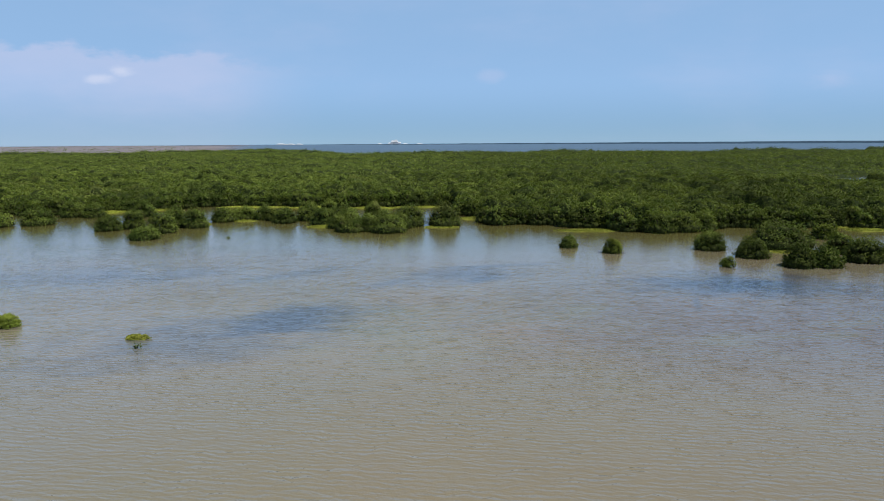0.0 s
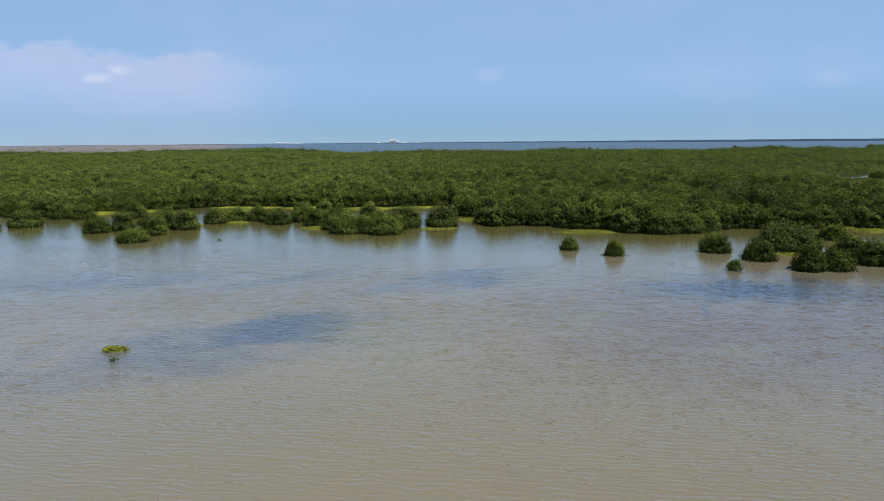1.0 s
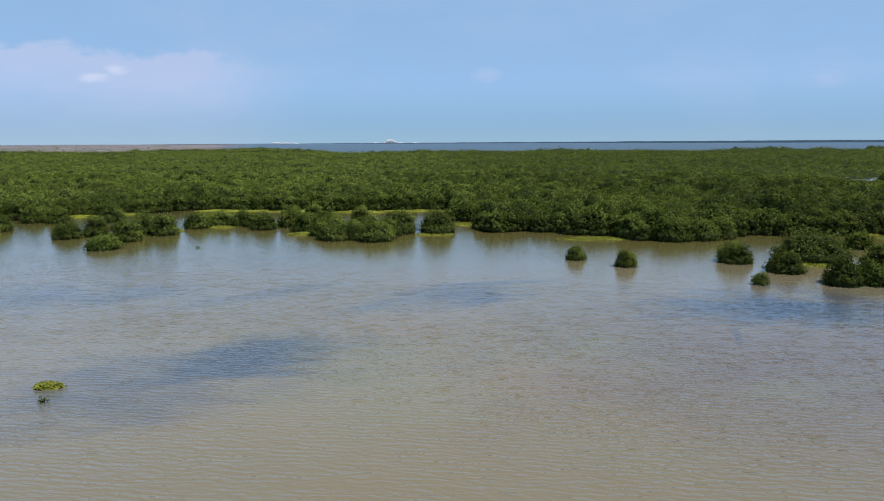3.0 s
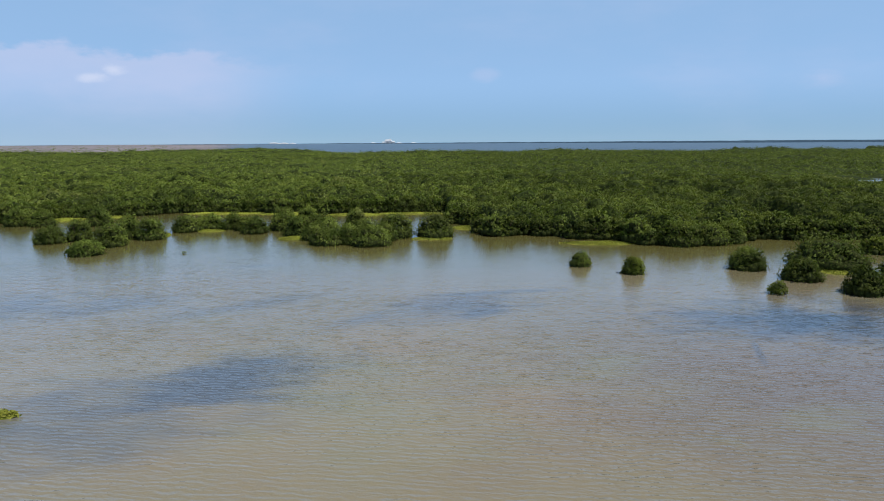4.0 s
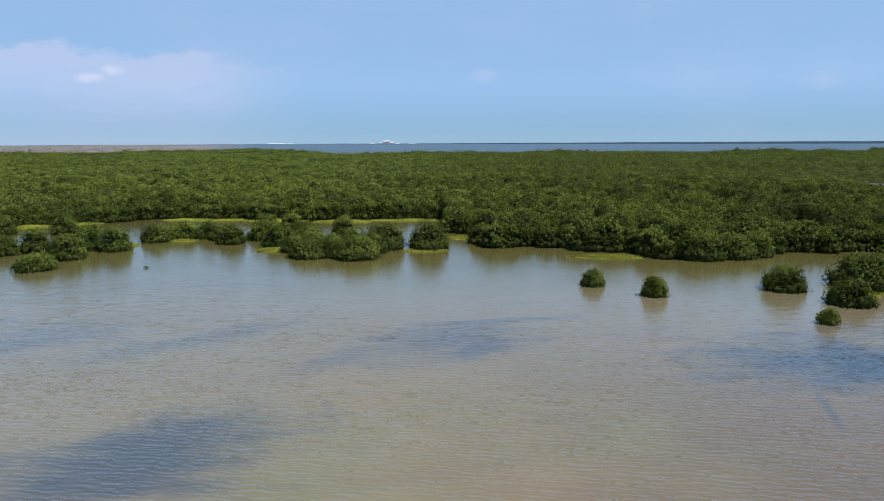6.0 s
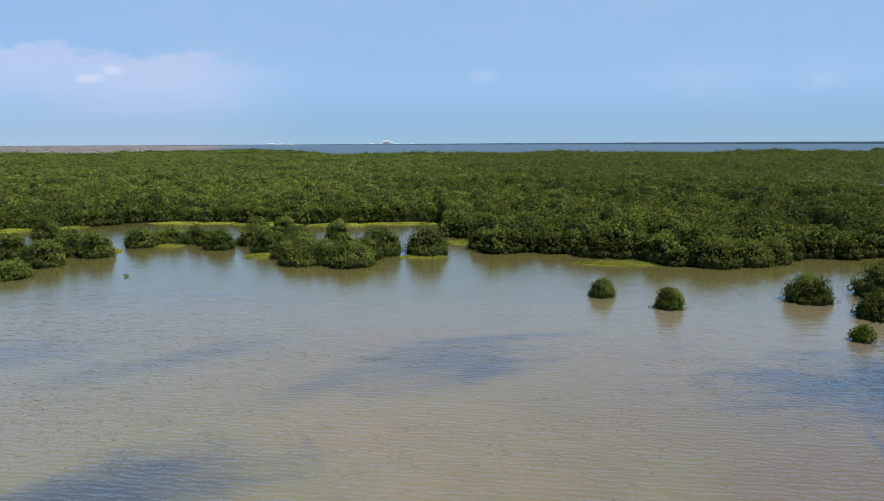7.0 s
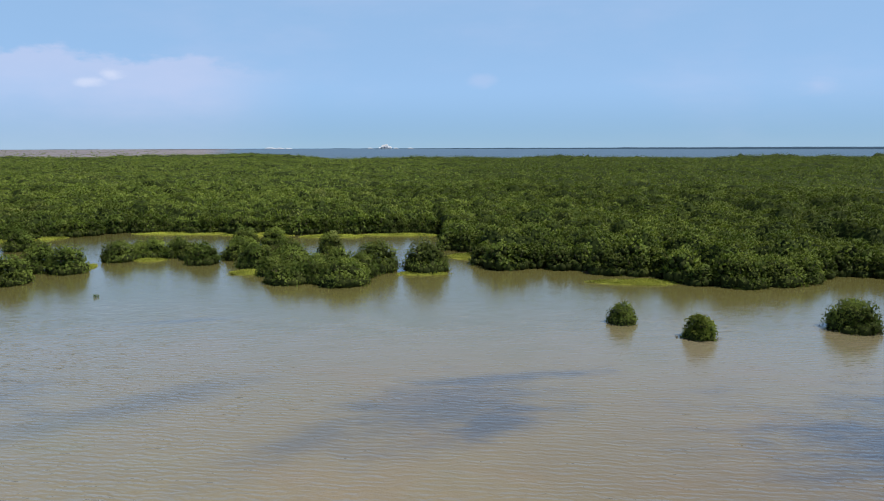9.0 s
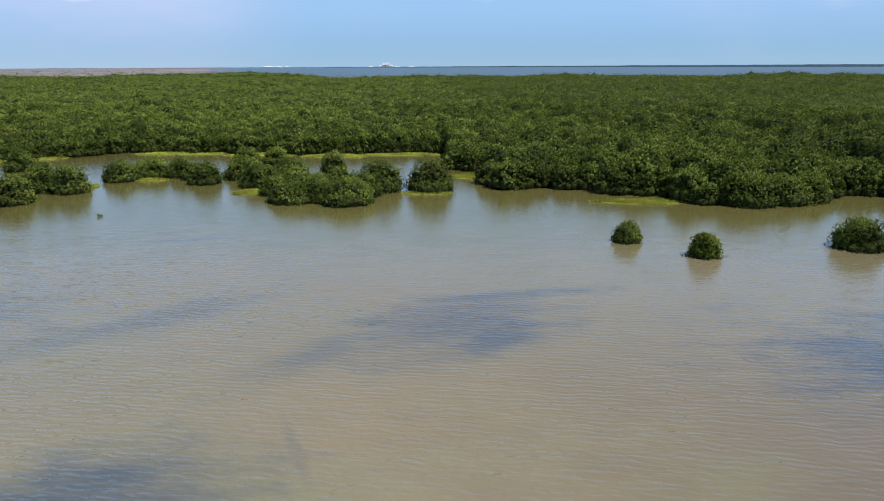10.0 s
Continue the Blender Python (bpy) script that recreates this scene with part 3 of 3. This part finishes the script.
ISLET = "bushy dark green mangrove on a small islet"
for i, (x, y, w, h) in enumerate((
        (53.7, 128.4, 6.2, 3.5), (63.6, 136.6, 13.2, 5.8), (57.5, 119.3, 5.6, 3.8), (62.0, 119.6, 5.6, 3.3), (71.2, 132.7, 5.8, 3.9),
        (70.9, 123.8, 6.8, 4.4), (76.8, 124.5, 6.2, 4.2), (46.4, 161.2, 8.6, 5.2), (52.6, 162.6, 8.4, 4.8), (57.6, 165.0, 6.4, 4.5),
        (-86.7, 166.2, 7.2, 3.9), (-82.0, 170.0, 5.4, 5.3), (-70.4, 151.3, 7.0, 3.3), (-71.3, 161.9, 7.0, 5.0), (-67.0, 171.5, 6.6, 5.4), (-72.5, 172.5, 6.5, 5.6),
        (-92.3, 196.1, 6.8, 4.7), (-106.5, 194.5, 6.6, 4.5), (-113.5, 195.0, 6.8, 4.6), (-112.0, 176.7, 8.6, 5.0), (-119.5, 173.4, 6.8, 3.9),
        (-64.2, 183.6, 7.2, 4.2), (-59.2, 188.4, 5.6, 3.9), (-54.2, 188.6, 5.4, 4.1), (-46.6, 180.7, 6.4, 4.0), (-41.4, 186.2, 8.4, 4.5),
        (-35.6, 177.6, 7.4, 4.5), (-31.0, 182.4, 8.4, 4.5), (-25.8, 163.4, 8.6, 3.9), (-16.8, 161.8, 9.2, 4.7), (-12.6, 173.0, 8.0, 5.9), (-19.0, 170.0, 6.6, 4.6), (-21.3, 164.6, 6.0, 3.9), (-28.5, 173.5, 7.0, 4.6),
        (-24.9, 194.8, 5.6, 4.3), (-3.9, 172.8, 8.6, 6.1), (-61.6, 187.4, 5.0, 3.4), (-30.5, 170.5, 5.2, 3.3), (-50.6, 186.0, 4.6, 3.3), (-40.0, 206.0, 6.0, 3.9), (-46.0, 204.0, 6.4, 4.0), (-15.0, 168.5, 6.6, 4.5), (-23.5, 172.5, 6.2, 3.6), (211.0, 352.0, 9.5, 4.4))):
    mangrove("mangrove_bush", x, y + w * 0.40, w * 1.0, h * 1.04, 600 + i, "broad mound of dark green mangrove on a grassy islet" if w > 8 else ISLET, int(1900 + 760 * w), 0.138, "islet mangroves", roots=8)
mangrove("mangrove_bush", 78.5, 153.8, 5.5, 3.5, 690, "yellow-green leafy mangrove bush on an islet", 3000, 0.19, "islet mangroves", True)


# ---- low yellow-green saltwort ----
def saltwort(x, y, w, d, seed, label, h=0.34, mat=None):
    """A cushion of succulent shoots on a hump of mud, reaching w across and d deep from its front at y."""
    r = np.random.default_rng(seed)
    bm = bmesh.new()
    bmesh.ops.create_icosphere(bm, subdivisions=3, radius=1.0)
    for v in bm.verts:
        k = 1 + 0.16 * noise.noise(Vector((v.co.x * 2.2 + seed, v.co.y * 2.2, 0)))
        v.co = Vector((v.co.x * w * 0.5 * k, v.co.y * d * 0.5 * k, v.co.z * (h * 0.55 if v.co.z > 0 else 0.5)))
    thing = new("saltwort_patch")
    thing.matrix_world = pose(x, y + d * 0.5, 0.0)
    tagged(thing, label, "marsh plant", "saltwort patches")
    part("hump", bm, TURF, thing)
    n = int(np.clip(w * d * 50, 600, 4000))
    a, q = r.uniform(0, 6.283, n), np.sqrt(r.random(n)) * (1 + r.normal(0, 0.06, n))
    edge = 1 + 0.14 * np.sin(a * 3 + seed) + 0.08 * np.sin(a * 7 + 2 * seed)
    at = np.stack([np.cos(a) * q * w * 0.5 * edge, np.sin(a) * q * d * 0.5 * edge, h * (1 - 0.55 * q ** 4) * r.uniform(0.35, 1.1, n)], 1)
    out = r.normal(0, 0.7, (n, 3)) + np.array((0, -0.2, 0.8))
    shoots = new("foliage", leafy("foliage", leaf_quads(at, out, r.uniform(0.07, 0.17, n), r), [mat or LEAF_MAT]))
    shoots.parent = thing
    tagged(shoots, kind="stuff")
    return thing


for i, (x, y, w, d) in enumerate((
        (-34.7, 171.6, 7.2, 5.0), (-4.3, 171.6, 8.6, 3.6), (4.4, 187.0, 8.4, 8.5), (30.6, 163.9, 14.0, 4.6), (-58.6, 184.8, 6.6, 3.4), (63.0, 134.0, 8.0, 3.6),
        (-68.4, 222.5, 24.0, 5.5), (-29.0, 217.5, 15.0, 6.0), (-12.0, 220.5, 19.0, 5.0), (-97.5, 213.5, 9.0, 8.0), (-107.5, 206.5, 9.0, 9.0),
        (91.2, 170.5, 8.0, 5.0), (94.5, 163.5, 9.0, 5.5), (-67.0, 176.6, 4.0, 5.0), (-47.0, 219.5, 17.0, 7.0), (46.5, 161.2, 4.6, 1.3))):
    saltwort(x, y, w, d, 700 + i, "low yellow-green saltwort mat along the waterline" if w > 9 else "small yellow-green saltwort patch at the water's edge")
saltwort(-34.5, 78.8, 2.5, 1.3, 730, "lone yellow-green marsh plant cushion in open water", 0.45)


def sprig(x, y, w, h, seed, label):
    r = np.random.default_rng(seed)
    thing = new("water_sprig")
    thing.matrix_world = pose(x, y, 0)
    tagged(thing, label, "water plant")
    bm = bmesh.new()
    for i in range(9):
        a = r.uniform(0, 6.28)
        tip = Vector((math.cos(a) * w * 0.45 * r.random(), math.sin(a) * w * 0.3, h * r.uniform(0.5, 1)))
        tube(bm, [Vector((0, 0, BED - 0.1)), tip * 0.5, tip], [0.03, 0.02, 0.01], 4)
    part("stalks", bm, ROOT, thing)
    n = 46
    at = np.stack([r.normal(0, w * 0.24, n), r.normal(0, w * 0.18, n), h * r.uniform(0.05, 1, n)], 1)
    lf = new("leaves", leafy("leaves", leaf_quads(at, r.normal(size=(n, 3)), r.uniform(0.07, 0.13, n), r), [LEAF]))
    lf.parent = thing


sprig(-32.8, 76.1, 0.9, 0.6, 741, "tiny dark sprig poking out of the water")
sprig(-51.7, 155.1, 1.0, 0.4, 742, "thin sparse green sprig in calm water")


# ---- the far distance ----
def far_shore():
    """A low wooded shore along the skyline, nearer and broader to the east."""
    r = np.random.default_rng(5)
    xs = np.linspace(-3600, 4300, 420)
    east = np.clip((xs + 900) / 2600, 0, 1)
    front = 4560 - 1750 * east + 60 * np.sin(xs * 0.004) + 25 * np.sin(xs * 0.017)
    h = 0.6 + 1.1 * east + 0.5 * np.sin(xs * 0.006) + 0.4 * np.sin(xs * 0.021 + 1) + r.normal(0, 0.25, 420)
    h = np.maximum(h, 0.5)
    bm = bmesh.new()
    rows = []
    for k, top in ((0.0, -0.05), (0.01, 0.8), (0.06, 1.0), (0.3, 0.85), (0.6, 1.05), (1.0, 1.0), (1.02, -0.05)):
        rows.append([bm.verts.new((x, f + (4920 - f) * k, hh * top * (1 + 0.25 * math.sin(x * 0.03 + k * 40)))) for x, f, hh in zip(xs, front, h)])
    for a, b in zip(rows, rows[1:]):
        for i in range(len(xs) - 1):
            bm.faces.new((a[i], a[i + 1], b[i + 1], b[i]))
    ob = new("backdrop", bpy.data.meshes.new("backdrop"))
    bm.to_mesh(ob.data)
    bm.free()
    ob.data.materials.append(HAZED_WOOD)
    tagged(ob, "low dark wooded shore on the skyline, haze blue in its colour", "far shore", kind="structure")


far_shore()


def box(bm, x, y, z, w, d, h, taper=1.0):
    v = [bm.verts.new((x + sx * w / 2 * k, y + sy * d / 2 * k, zz)) for zz, k in ((z, 1.0), (z + h, taper)) for sx, sy in ((-1, -1), (1, -1), (1, 1), (-1, 1))]
    for f in ((3, 2, 1, 0), (4, 5, 6, 7), (0, 1, 5, 4), (1, 2, 6, 5), (2, 3, 7, 6), (3, 0, 4, 7)):
        bm.faces.new([v[i] for i in f])


def far_building(x, y, blocks, label):
    thing = new("white_building")
    thing.matrix_world = pose(x, y, 0)
    tagged(thing, label, "building", "white buildings on the skyline")
    for bx, w, h in blocks:
        bm = bmesh.new()
        box(bm, bx, 0, -0.5, w, 20, h * 0.5)
        body = part("wall", bm, WHITE, thing)
        bm = bmesh.new()
        box(bm, bx, 0, h * 0.5 - 0.5, w * 1.04, 21, h * 0.5, 0.5)
        part("roof", bm, WHITE, body)


far_building(-508, 4640, ((-26, 22, 12), (-6, 26, 27), (16, 30, 31), (40, 24, 16)), "large white building complex on the far skyline")
for x, w, h in ((-1310, 60, 11), (-1240, 40, 9), (-1180, 30, 8), (-610, 22, 8), (-430, 26, 6), (-330, 30, 6)):
    far_building(x, 4660, ((0, w, h), (w * 0.6, w * 0.35, h * 0.7)), "low white building far off on the skyline")


def flat_scrub():
    """Scattered dark bushes on the salt flat."""
    r = np.random.default_rng(9)
    n = 700
    y = 1250 * (4400 / 1250) ** r.random(n)
    x = -0.40 * y - r.random(n) * 0.45 * y
    per = 8
    t = np.repeat(np.arange(n), per)
    s = r.uniform(1.2, 3.2, n)
    at = np.stack([x[t] + r.normal(0, 1, n * per) * s[t] * 0.6, y[t] + r.normal(0, 1, n * per) * s[t], 0.5 + r.random(n * per) * s[t] * 0.7], 1)
    ob = new("salt_scrub", leafy("salt_scrub", leaf_quads(at, r.normal(size=(n * per, 3)), s[t] * 0.45, r), [LEAF]))
    tagged(ob, "scattered dark bushes on the pale salt flat", "scrub", kind="stuff")


flat_scrub()
